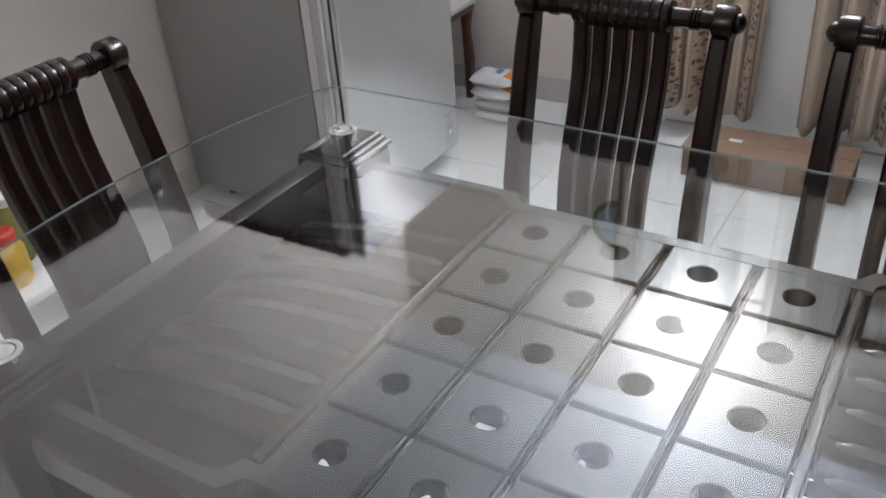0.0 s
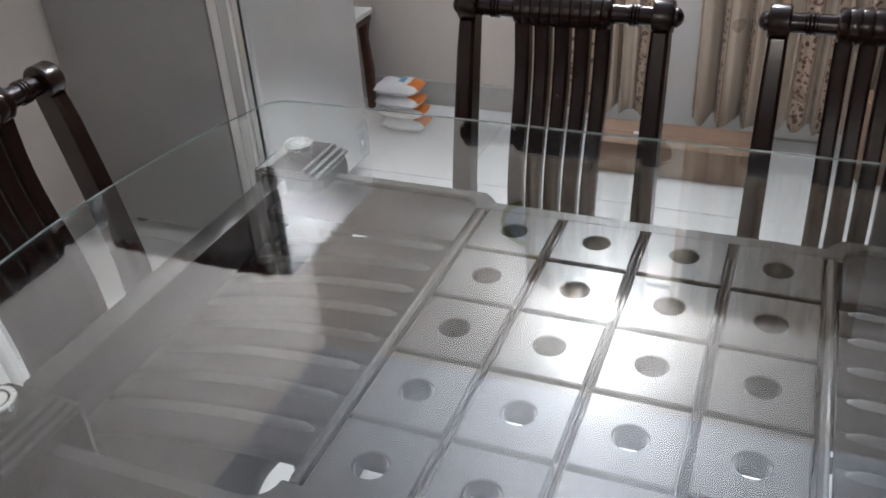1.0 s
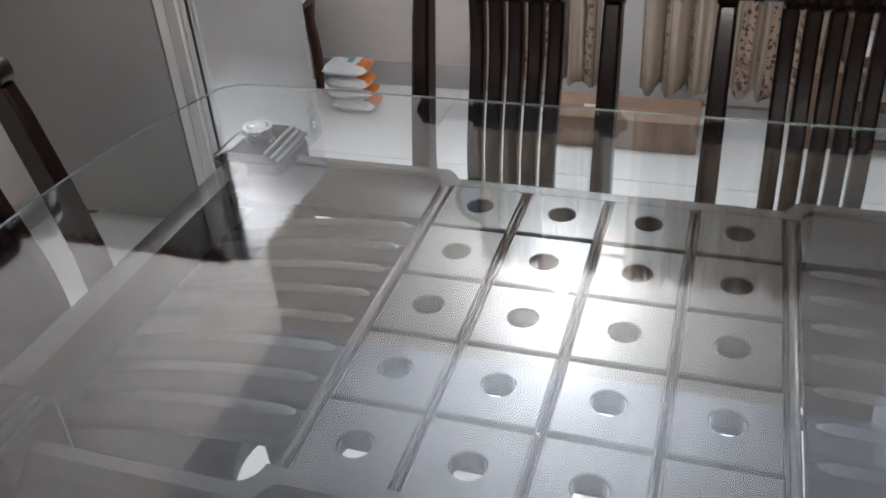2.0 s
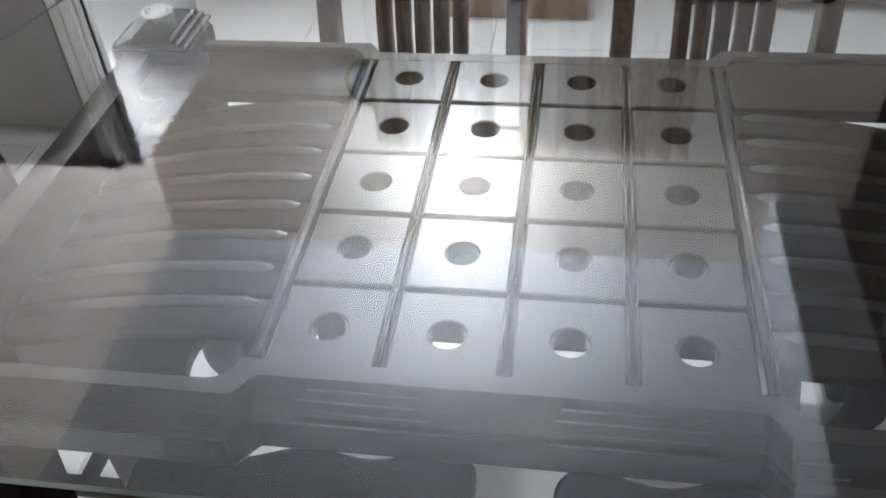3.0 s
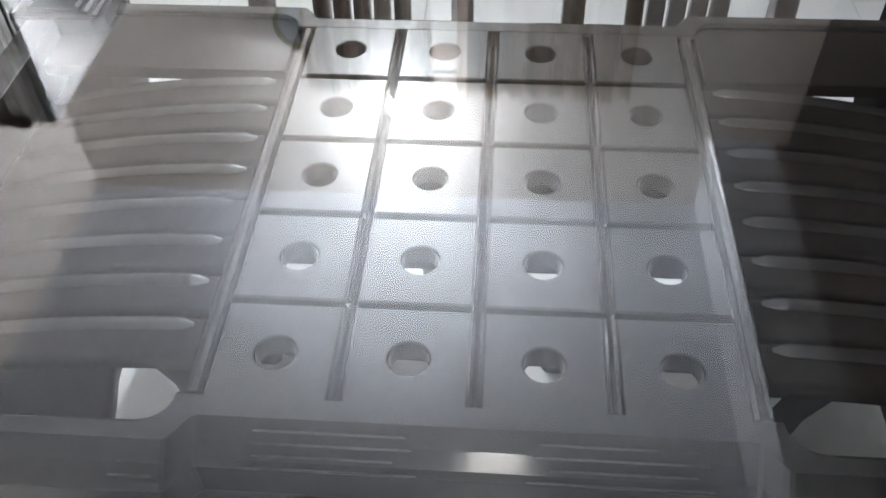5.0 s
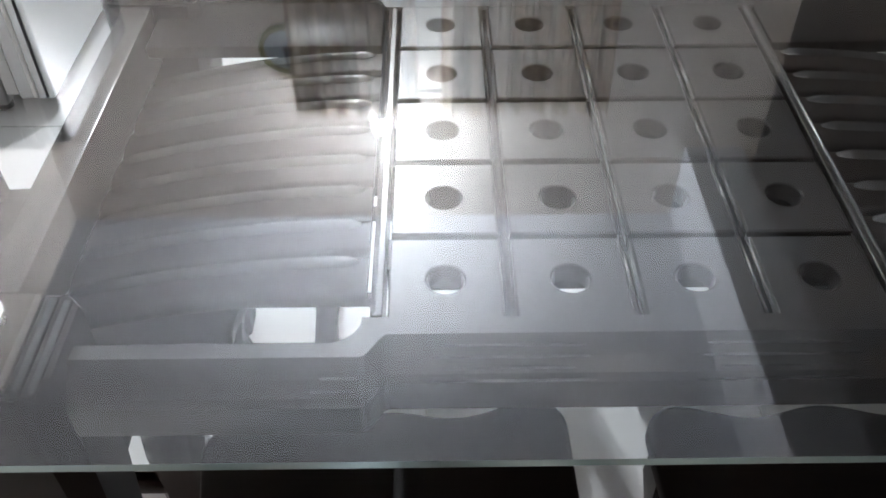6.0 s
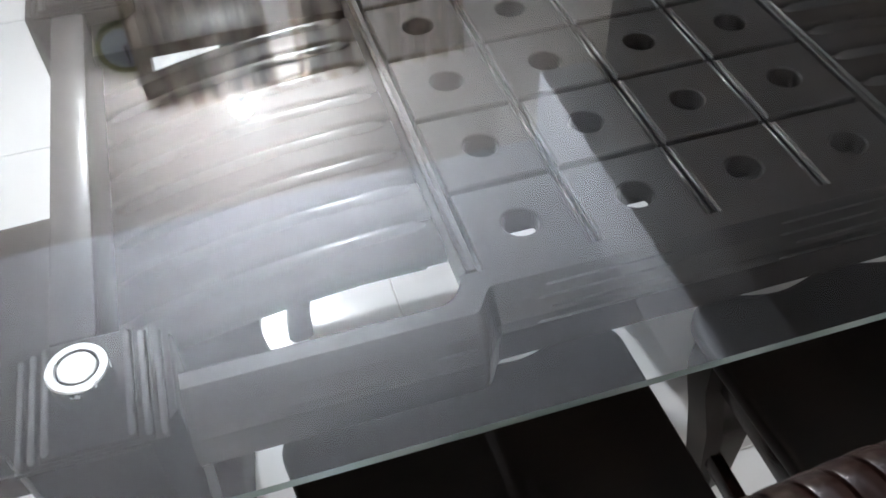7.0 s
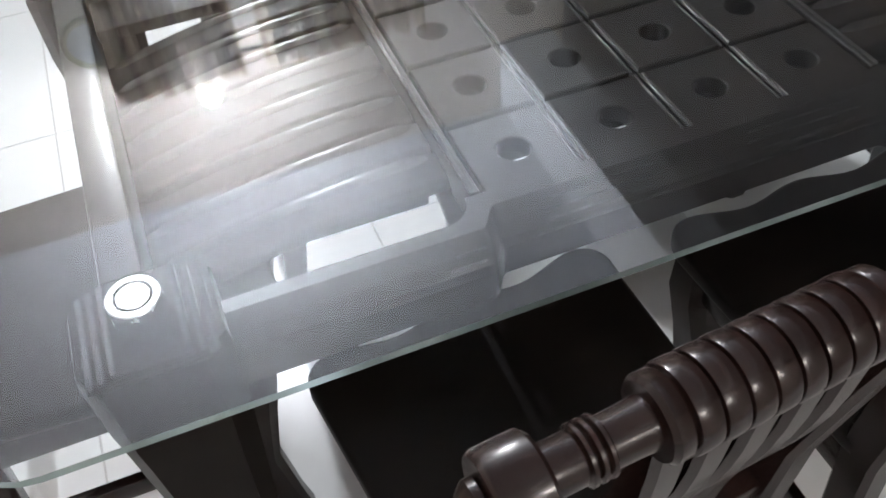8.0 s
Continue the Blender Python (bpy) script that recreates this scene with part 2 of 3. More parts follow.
# ---- the room ----
T = 0.15
floor = structure("floor", box(WALL_W - T, WALL_S - T, -0.12, WALL_E + T, 5.2, -0.004), M_GROUT, "white glossy floor tiles with thin grey joints", "floor")
structure("wall_north", box(WALL_W - T, WALL_N, 0, CORNER_X, WALL_N + T, CEIL), M_WALL, "cream painted wall behind the curtains", "wall")
structure("wall_west", box(WALL_W - T, WALL_S - T, 0, WALL_W, WALL_N, CEIL), M_WALL, "cream painted wall beside the refrigerator", "wall")
structure("wall_south", box(WALL_W, WALL_S - T, 0, WALL_E + T, WALL_S, CEIL), M_WALL, "cream painted plain wall", "wall")
# hall and passage end walls: missing light is put into the dark brown
structure("wall_east", box(WALL_E, WALL_S, 0, WALL_E + T, 5.2, CEIL), M_BROWN, "wall of the unlit hall, its shade put in as dark brown", "wall")
structure("wall_passage", box(CORNER_X - T, WALL_N + T, 0, CORNER_X, 5.05, CEIL), M_WALL, "cream wall along the unlit passage", "wall")
structure("wall_far", box(CORNER_X - T, 5.05, 0, WALL_E, 5.2, CEIL), M_BROWN, "wall at the passage end, its shade put in as dark brown", "wall")
structure("ceiling", box(WALL_W - T, WALL_S - T, CEIL, WALL_E + T, 5.2, CEIL + 0.12), M_CEIL, "white painted plain ceiling", "ceiling")
structure("ceiling_beam", box(BEAM_X, WALL_S, BEAM_Z, BEAM_X + 0.25, WALL_N, CEIL - 0.002, 0.004, 1), M_CEIL, "white painted deep ceiling beam", "beam")
structure("baseboard", box(WALL_W + 0.012, WALL_N - 0.012, 0, CORNER_X - 0.002, WALL_N - 0.001, 0.10, 0.003, 1), M_SKIRT, "pale grey skirting along the cream wall", "skirting")
structure("baseboard_west", box(WALL_W + 0.001, WALL_S + 0.01, 0, WALL_W + 0.012, WALL_N - 0.013, 0.10, 0.003, 1), M_SKIRT, "pale grey skirting along the cream wall", "skirting")


# ---- glass table ----
def table_top_outline(hx, hy, bow, r):
    """Long sides straight, ends bowed outward, corners rounded."""
    pts = []

    def end(sign):
        q = []
        ye = hy - r
        for i in range(25):
            y = -ye + 2 * ye * i / 24
            q.append((hx - bow * (y / ye) ** 2, y))
        return q
    right = end(1)
    xr = right[-1][0]
    for i in range(1, 7):
        a = math.pi / 2 * i / 6
        right.append((xr - r + r * math.cos(a), hy - r + r * math.sin(a)))
    low = [(x, -y) for x, y in right[25:]][::-1]
    right = low + right
    left = [(-x, -y) for x, y in right]
    return right + left


def dining_table():
    t = thing("dining_table", pose(0, 0, 0), "dark-stained wooden dining table with clear glass top on steel discs", "dining table")
    # glass top
    g = prism(table_top_outline(0.785, 0.478, 0.06, 0.06), GLASS_Z - 0.0085, GLASS_Z)
    top = part("glass_top", g, (M_GLASS, M_EDGE), t, "clear float glass with a pale green polished edge", smooth=False)
    for f in top.data.polygons:
        f.material_index = 0 if abs(f.normal.z) > 0.95 else 1
    top.visible_shadow = False
    # long rails, wider set at the ends and drawn in along the grid
    for name, s in (("front_rail", -1), ("back_rail", 1)):
        sec = []
        quarter = [0.257 + 0.032 * (1 - math.cos(math.pi / 20 * q)) for q in range(11)]
        half = [0.0, 0.10, 0.20, 0.233, 0.237, 0.241, 0.245, 0.249, 0.253] + quarter + [0.292, 0.295, 0.30, 0.31, 0.40, 0.50, 0.57]
        for x in [-h for h in half[:0:-1]] + half:
            u = abs(x)
            yi = 0.285 + (0.030 * math.sqrt(max(0.0, 1 - ((0.289 - u) / 0.032) ** 2)) if 0.257 < u < 0.289 else 0.030 if u >= 0.289 else 0.0)
            k = min(1, max(0, (u - 0.233) / 0.024))
            yo = 0.340 + 0.026 * k * k * (3 - 2 * k)
            prof = [(yi, 0.625), (yi, 0.697), (yi + 0.004, 0.7005), (yo - 0.031, 0.7005), (yo - 0.016, 0.6885), (yo - 0.004, 0.6765), (yo, 0.668), (yo, 0.63), (yo - 0.004, 0.625)]
            sec.append([(x, s * y, z) for y, z in prof])
        rail = part(name, sweep(sec), (M_TABLE, M_LACQUER), t, smooth=False)
        for f in rail.data.polygons:
            if 0.3 < f.normal.z < 0.92 and s * f.normal.y < 0.05:
                f.material_index = 1  # the polished arris along the inner edge
        # raised reeds, two stepped groups on the sloping face and short ones on the wide ends
        for y, z, w0, w1 in ((0.3180, 0.6945, 0.055, 0.185), (0.3262, 0.6880, 0.050, 0.195), (0.3340, 0.6815, 0.065, 0.185), (0.3402, 0.6715, 0.045, 0.200), (0.3500, 0.6895, 0.258, 0.292), (0.3590, 0.6820, 0.262, 0.300)):
            for e in (-1, 1):
                b = lathe([(0.0003, -0.5), (0.0012, -0.47), (0.0012, 0.47), (0.0003, 0.5)], "x", 10)
                bmesh.ops.transform(b, matrix=Matrix.Translation((e * (w0 + w1) / 2, s * y, z)) @ Matrix.Diagonal((w1 - w0, 1, 1, 1)), verts=b.verts)
                part("reed", b, M_LACQUER, rail)
    # end rails
    for name, s in (("end_rail", -1), ("end_rail", 1)):
        b = box(0.572, -0.2675, 0.635, 0.612, 0.2675, 0.716, 0.004)
        part(name, b, M_TABLE, t, at=pose(0, 0, 0, 0, 0, 180 if s < 0 else 0))
    # grid side rails, a thin polished lip along each
    for s in (-1, 1):
        b = box(-0.0058, -0.286, 0.655, 0.0058, 0.286, 0.7005, 0.0012, 1)
        lip = part("side_rail", b, M_TABLE, t, at=pose(s * 0.2445, 0, 0))
        part("lip", lathe([(0.0006, -0.285), (0.0025, -0.281), (0.0025, 0.281), (0.0006, 0.285)], "y", 10, (s * 0.0028, 0, 0.7006)), M_LACQUER, lip)
    # bearers below the tiles
    bm = bmesh.new()
    for k in range(6):
        y = -0.3 + 0.12 * k
        box(-0.2385, max(y - 0.022, -0.284), 0.645, 0.2385, min(y + 0.022, 0.284), 0.676, bm=bm)
    for k in range(1, 4):
        x = -0.24 + 0.12 * k
        box(x - 0.020, -0.284, 0.647, x + 0.020, 0.284, 0.679, bm=bm)
    part("bearer_grid", bm, M_SEAT, t, smooth=False)
    bead = None
    for k in range(1, 4):
        for r in range(5):
            if bead is None:
                bm = lathe([(0.0006, -0.0580), (0.0018, -0.0560), (0.0018, 0.0560), (0.0006, 0.0580)], "y", 10, (-0.0038, 0, 0.0014))
                join(bm, lathe([(0.0006, -0.0580), (0.0018, -0.0560), (0.0018, 0.0560), (0.0006, 0.0580)], "y", 10, (0.0038, 0, 0.0014)))
                bead = mesh_of(bm, "bead", M_LACQUER)
            o = new("bead", bead)
            o.parent = t
            o.matrix_basis = pose(-0.24 + 0.12 * k, (2 - r) * 0.12, 0.6962)
    # square tiles with a round hole
    me = None
    for r in range(5):
        for c in range(4):
            if me is None:
                me = mesh_of(holed_square(0.0542, 0.0565, 0.0185, 0.022, 0.0020), "grid_panel", M_TABLE)
            o = new("grid_panel", me)
            o.parent = t
            o.matrix_basis = pose((c - 1.5) * 0.12, (2 - r) * 0.12, 0.700)
    # curved slats on both sides of the grid
    for s in (-1, 1):
        slat = mesh_of(curved_slat(), "slat", M_SLAT)
        rib = mesh_of(slat_rib(s), "rib", M_RIB)
        for k in range(8):
            o = new("slat", slat)
            o.parent = t
            o.matrix_basis = pose(0, (k - 3.5) * 0.0550 - 0.028, 0, 0, 0, 180 if s < 0 else 0)
            r = new("rib", rib)
            r.parent = o
    for s in (-1, 1):
        part("slat_bearer", box(s * 0.412 - 0.155, -0.171, 0.586, s * 0.412 + 0.155, -0.160, 0.600, 0.002), M_SLAT, t)
    # planks between the last slat and the back rail
    for s in (-1, 1):
        part("plank", box(s * 0.413 - 0.156, 0.1945, 0.678, s * 0.413 + 0.156, 0.3135, 0.696, 0.003), M_SLAT, t)
    # corner legs with fluted heads and steel discs
    for sx in (-1, 1):
        for sy in (-1, 1):
            leg(t, sx, sy)
    return t


def holed_square(hx, hy, r, thick, cut):
    bm = bmesh.new()
    n = 32

    def ring(f, z):
        return [bm.verts.new((*f(2 * math.pi * i / n), z)) for i in range(n)]

    def sq(inset):
        def f(a):
            c, s = math.cos(a), math.sin(a)
            k = 1 / max(abs(c), abs(s))
            return c * k * (hx - inset), s * k * (hy - inset)
        return f

    def ci(rad):
        return lambda a: (rad * math.cos(a), rad * math.sin(a))
    rings = [ring(sq(0), -thick), ring(sq(0), -cut), ring(sq(cut), 0), ring(ci(r + 0.0016), 0), ring(ci(r), -0.0016), ring(ci(r), -thick)]
    for a, b in zip(rings, rings[1:]):
        for i in range(n):
            bm.faces.new((a[i], a[(i + 1) % n], b[(i + 1) % n], b[i]))
    return bm


def curved_slat():
    """One slat from the grid to the end rail, on the +x side, falling outward in a shallow curve."""
    sec = []
    for i in range(19):
        u = i / 18
        x = 0.256 + (0.570 - 0.256) * u
        z = 0.690 - SLAT_DROP * u ** 2
        w, th = 0.0264, 0.014
        arc = [(0.010 * (1 - math.cos(a)), 0.008 * (math.sin(a) - 1)) for a in [math.pi / 12 * q for q in range(7)]]
        prof = [(-w, -th)] + [(-w + a, h) for a, h in arc] + [(w - a, h) for a, h in arc[::-1]] + [(w, -th)]
        sec.append([(x, y, z + h) for y, h in prof])
    return sweep(sec)


def slat_rib(far):
    """A half-round rib on the slat's far edge, stopping short of the grid."""
    sec = []
    for i in range(23):
        u = 0.03 + 0.95 * i / 22
        x = 0.256 + (0.570 - 0.256) * u
        z = 0.690 - SLAT_DROP * u ** 2
        k = 1.0 if 0 < i < 22 else 0.35
        pts = [(0.0080 * k * math.cos(math.pi * q / 8), 0.0056 * k * math.sin(math.pi * q / 8)) for q in range(9)]
        sec.append([(x, far * 0.0155 + a, z - 0.0006 + b) for a, b in pts])
    return sweep(sec)


SLAT_DROP = 0.045


def leg(t, sx, sy):
    def m(bm):
        bmesh.ops.scale(bm, vec=(sx, sy, 1), verts=bm.verts)
        return bm
    head = [(0.525, 0.268), (0.632, 0.268), (0.645, 0.285), (0.645, 0.365), (0.625, 0.392), (0.535, 0.392), (0.512, 0.365), (0.512, 0.282)]
    sec = []
    cx, cy = 0.578, 0.328
    for z, k, dx in ((0.0, 0.62, 0.012), (0.03, 0.64, 0.012), (0.20, 0.66, 0.006), (0.42, 0.78, 0), (0.58, 0.93, 0), (0.62, 0.98, 0), (0.708, 1.0, 0), (0.7135, 0.97, 0)):
        sec.append([(cx + dx + (x - cx) * k, cy + dx * 0.5 + (y - cy) * k, z) for x, y in head])
    lg = part("leg", m(sweep(sec)), M_SLAT, t)
    # each step of the crown is lower and longer than the one inside it, with a polished flute along its edge
    for hw, y0, y1, z0, z1 in ((0.058, 0.276, 0.388, 0.7125, 0.7165), (0.047, 0.277, 0.3875, 0.7165, 0.7210), (0.036, 0.278, 0.387, 0.7210, 0.7260)):
        step = part("crown_step", m(box(cx - hw, y0, z0 - 0.001, cx + hw, y1, z1, 0.002, 2)), M_SLAT, lg)
        for e in (-1, 1):
            part("flute", m(lathe([(0.0012, y0 + 0.002), (0.0034, y0 + 0.005), (0.0034, y1 - 0.005), (0.0012, y1 - 0.002)], "y", 12, (cx + e * (hw - 0.0040), 0, z1 - 0.0006))), M_LACQUER, step)
    d = part("steel_disc", m(lathe([(0.0235, 0.726), (0.0245, 0.728), (0.0245, 0.7497), (0.0235, 0.7511), (0.0175, 0.7511), (0.0170, 0.7470)], "z", 40, (cx, cy, 0))), M_STEEL, lg, "brushed steel disc carrying the glass")
    part("cap", m(lathe([(0.0150, 0.742), (0.0150, 0.7504), (0.0144, 0.7511), (0.0050, 0.7511)], "z", 40, (cx, cy, 0))), M_STEEL, d)
    part("rubber_ring", m(lathe([(0.0168, 0.742), (0.0168, 0.7478), (0.0152, 0.7478), (0.0152, 0.742)], "z", 40, (cx, cy, 0))), M_DARK, d)


dining_table()


# ---- chairs ----
CREST_Z, CREST_Y = 0.885, -0.285


def dining_chair(m, reach=0.0):
    """Front towards +y; the seat's middle at the origin; reach: how much deeper the seat is."""
    t = thing("dining_chair", m, "black-brown wooden dining chair with turned crest rail and slatted back", "chair", "chairs round the table")
    # seat
    out = [(-0.19, -0.215), (0.19, -0.215)]
    for i in range(7):
        a = math.pi / 2 * i / 6
        out.append((0.172 + 0.038 * math.cos(a), 0.130 + reach + 0.038 * math.sin(a)))
    for i in range(1, 24):
        x = 0.172 - 0.344 * i / 24
        out.append((x, 0.160 + reach + 0.008 * math.cos(2 * math.pi * x / 0.172)))
    for i in range(7):
        a = math.pi / 2 + math.pi / 2 * i / 6
        out.append((-0.172 + 0.038 * math.cos(a), 0.130 + reach + 0.038 * math.sin(a)))
    part("seat", prism(out, 0.425, 0.455, 0.008, 3), M_SEAT, t)
    for s in (-1, 1):
        post = []
        for z, y in ((0.0, -0.255), (0.22, -0.222), (0.44, -0.205), (0.56, -0.212), (0.70, -0.240), (0.82, -0.268), (CREST_Z - 0.02, CREST_Y + 0.004)):
            post.append((s * 0.172, y, z))
        part("back_post", bar_along(post, [0.036, 0.036, 0.038, 0.036, 0.034, 0.032, 0.030], [0.040, 0.044, 0.052, 0.054, 0.054, 0.052, 0.048], 0.35), M_CHAIR, t)
        legp = [(s * 0.172, 0.130, 0.0), (s * 0.168, 0.122, 0.05), (s * 0.152, 0.098, 0.16), (s * 0.154, 0.106, 0.28), (s * 0.160, 0.118, 0.36), (s * 0.158, 0.122, 0.425)]
        part("front_leg", bar_along(legp, [0.046, 0.040, 0.048, 0.066, 0.078, 0.074], [0.050, 0.046, 0.060, 0.080, 0.084, 0.074], 0.45), M_CHAIR, t)
        part("side_stretcher", box(s * 0.168 - 0.009, -0.225, 0.20, s * 0.168 + 0.009, 0.085, 0.235, 0.004), M_CHAIR, t)
        part("side_apron", box(s * 0.178 - 0.010, -0.19, 0.375, s * 0.178 + 0.010, 0.085, 0.424, 0.003), M_CHAIR, t)
    part("front_apron", box(-0.122, 0.118, 0.375, 0.122, 0.138, 0.424, 0.003), M_CHAIR, t)
    part("cross_stretcher", box(-0.158, -0.010, 0.205, 0.158, 0.008, 0.230, 0.003), M_CHAIR, t)
    part("lower_rail", box(-0.158, -0.222, 0.4555, 0.158, -0.196, 0.485, 0.004), M_CHAIR, t)
    # crest rail, turned: post heads, thin necks with rings, thick ribbed barrel
    prof = [(0.004, -0.206), (0.011, -0.203), (0.0165, -0.197), (0.0165, -0.192), (0.012, -0.1905), (0.0265, -0.1900), (0.0290, -0.186), (0.0290, -0.159), (0.0265, -0.156), (0.0165, -0.1555), (0.0165, -0.136)]
    for k in range(3):
        x = -0.134 + 0.0062 * k
        prof += [(0.0162, x), (0.0192, x + 0.0018), (0.0192, x + 0.0042), (0.0162, x + 0.006)]
    prof += [(0.0165, -0.100), (0.0172, -0.0875), (0.0253, -0.0865), (0.0281, -0.083), (0.0281, -0.074), (0.0271, -0.0725)]
    rings = 8
    for k in range(rings):
        a, b = -0.0715 + 0.143 * k / rings, -0.0715 + 0.143 * (k + 1) / rings
        prof += [(0.0262, a + 0.0004), (0.0290, a + 0.0014), (0.0296, a + 0.0034), (0.0298, (a + b) / 2), (0.0296, b - 0.0034), (0.0290, b - 0.0014), (0.0262, b - 0.0004)]
    back = [(r, -x) for r, x in prof[:prof.index((0.0271, -0.0725)) + 1]][::-1]
    part("crest_rail", lathe(prof + back, "x", 28, (0, CREST_Y, CREST_Z)), M_CHAIR, t)
    for k in range(5):
        x = (k - 2) * 0.0345
        pts = []
        for i in range(13):
            u = i / 12
            z = 0.484 + (CREST_Z - 0.018 - 0.484) * u
            y = -0.211 - 0.074 * u + 0.010 * math.sin(math.pi * 2 * u)
            pts.append((x * (1 + 0.06 * u), y, z))
        part("back_slat", bar_along(pts, 0.0275, 0.030, 0.35), M_CHAIR, t)
    return t


first = dining_chair(pose(-0.236, -0.380, 0, 0, 0, 5))
copy_thing(first, pose(0.262, -0.377, 0))
copy_thing(first, pose(-0.230, 0.405, 0, 0, 0, 180))
copy_thing(first, pose(0.300, 0.415, 0, 0, 0, 180))
dining_chair(pose(-0.648, 0.012, 0, 0, 0, -90), 0.045)
copy_thing(first, pose(0.645, 0.0, 0, 0, 0, 90))


# ---- refrigerator ----
def refrigerator():
    t = thing("refrigerator", pose(0, 0, 0), "tall grey refrigerator with a silver door against the wall", "refrigerator")
    y0, y1 = 1.045, 1.62
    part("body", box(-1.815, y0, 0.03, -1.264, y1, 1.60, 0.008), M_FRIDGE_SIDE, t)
    part("gasket", box(-1.263, y0 + 0.006, 0.06, -1.232, y1 - 0.012, 1.585, 0.003), M_GASKET, t, "pale rubber door seal")
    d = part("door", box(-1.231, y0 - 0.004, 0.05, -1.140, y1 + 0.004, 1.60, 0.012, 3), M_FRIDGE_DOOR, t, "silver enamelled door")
    part("edge_trim", box(-1.190, y0 - 0.009, 0.06, -1.178, y0 - 0.0045, 1.59, 0.002, 1), M_GASKET, d)
    part("edge_trim", box(-1.160, y0 - 0.007, 0.06, -1.152, y0 - 0.0045, 1.59, 0.001, 1), M_DARK, d)
    part("sticker", box(-1.1395, y1 - 0.075, 1.36, -1.1375, y1 - 0.035, 1.43), M_DARK, d, "black square sticker with a white mark")
    part("mark", box(-1.1372, y1 - 0.062, 1.385, -1.1366, y1 - 0.048, 1.405), M_WHITE, d)
    part("mark", box(-1.1395, y1 - 0.085, 1.325, -1.1385, y1 - 0.025, 1.340), M_DARK, d)
    for x in (-1.70, -1.30):
        for y in (y0 + 0.05, y1 - 0.05):
            part("foot", lathe([(0.022, 0.0), (0.022, 0.034)], "z", 12, (x, y, 0)), M_DARK, t)
    return t


refrigerator()


def fridge_cover():
    """Thin cloth on top of the refrigerator, its fringe hanging over the rim."""
    t = thing("cover_cloth", pose(0, 0, 0), "dark red patterned cloth covering the refrigerator top", "cloth")
    x0, x1, y0, y1 = -1.80, -1.215, 1.035, 1.632
    out = []
    n = 60
    for (ax, ay), (bx, by) in (((x0, y0), (x1, y0)), ((x1, y0), (x1, y1)), ((x1, y1), (x0, y1)), ((x0, y1), (x0, y0))):
        for i in range(n):
            u = i / n
            k = 0.004 * math.sin(u * 50) + 0.003 * math.sin(u * 113 + 1)
            x, y = ax + (bx - ax) * u, ay + (by - ay) * u
            out.append((x + (k if ax == bx else 0), y + (k if ay == by else 0)))
    part("top_cloth", prism(out, 1.6015, 1.607), M_MAROON, t, smooth=False)
    fr = bmesh.new()
    for i in range(46):
        x = x0 + 0.01 + (x1 - x0 - 0.02) * i / 45
        box(x - 0.004, y0 - 0.003, 1.575 + 0.010 * math.sin(i * 1.7), x + 0.0045, y0 + 0.001, 1.602, bm=fr)
    tagged(part("fringe", fr, M_MAROON, t, smooth=False), kind="stuff")


fridge_cover()

# ---- things along the wall ----
def curtain(x0, x1, b0, b1, z0, z1, folds, seed, label):
    """Hanging cloth: deep uneven folds, waved hem, a frilled heading above the rod."""
    rnd = random.Random(seed)
    ph = [rnd.uniform(0, 6.28) for _ in range(6)]
    bm = bmesh.new()
    nx, nz = 200, 46
    uv = bm.loops.layers.uv.new("uv")
    grid = []
    head = [rnd.uniform(-0.007, 0.007) for _ in range(nx + 1)]
    for j in range(nz + 1):
        v = j / nz
        row = []
        for i in range(nx + 1):
            u = i / nx
            a = u * folds * 2 * math.pi + 0.9 * math.sin(3 * u + ph[0]) + 0.5 * math.sin(11 * u + ph[4])
            amp = 0.028 + 0.011 * math.sin(9 * u + ph[1])
            pinch = 1 - 0.35 * max(0.0, 1 - abs(v - 0.965) / 0.05)
            y = amp * pinch * math.sin(a + 0.3 * math.sin(3 * v + ph[2])) + 0.007 * math.sin(2.7 * a + ph[3]) + 0.003 * math.sin(5.3 * a + 4 * v + ph[5])
            if v > 0.95:
                y += 0.005 * math.sin(a * 4)
            z = z0 + (z1 - z0) * v
            if j == 0:
                z += 0.014 * math.sin(a + 0.6) + 0.007 * math.sin(2.3 * a)
            if j == nz:
                z += 0.010 * math.sin(a * 3.1) + 0.008 * math.sin(a * 5.7) + head[i]
            top, low = x0 + (x1 - x0) * u, b0 + (b1 - b0) * u
            x = low + (top - low) * v + 0.012 * math.cos(a) * (1 - 0.4 * v)
            row.append(bm.verts.new((x, y, z)))
        grid.append(row)
    stretch = 1.6
    for j in range(nz):
        for i in range(nx):
            f = bm.faces.new((grid[j][i], grid[j][i + 1], grid[j + 1][i + 1], grid[j + 1][i]))
            for lp, (a, b) in zip(f.loops, ((i, j), (i + 1, j), (i + 1, j + 1), (i, j + 1))):
                lp[uv].uv = (x0 + (x1 - x0) * stretch * a / nx, z1 * b / nz)
    ob = part("curtain", bm, M_CURTAIN, at=pose(0, WALL_N - 0.084, 0))
    s = ob.modifiers.new("thickness", "SOLIDIFY")
    s.thickness = 0.0025
    return tagged(ob, label, "curtain", "curtains on the rod")


curtain(-0.75, -0.255, -0.73, -0.30, 0.100, 2.25, 7, 3, "beige curtain with brown flower stripes hanging by a white door")
curtain(-0.165, 0.50, -0.150, 0.44, 0.090, 2.25, 8, 8, "wide beige curtain with brown flower stripes and waved hem")


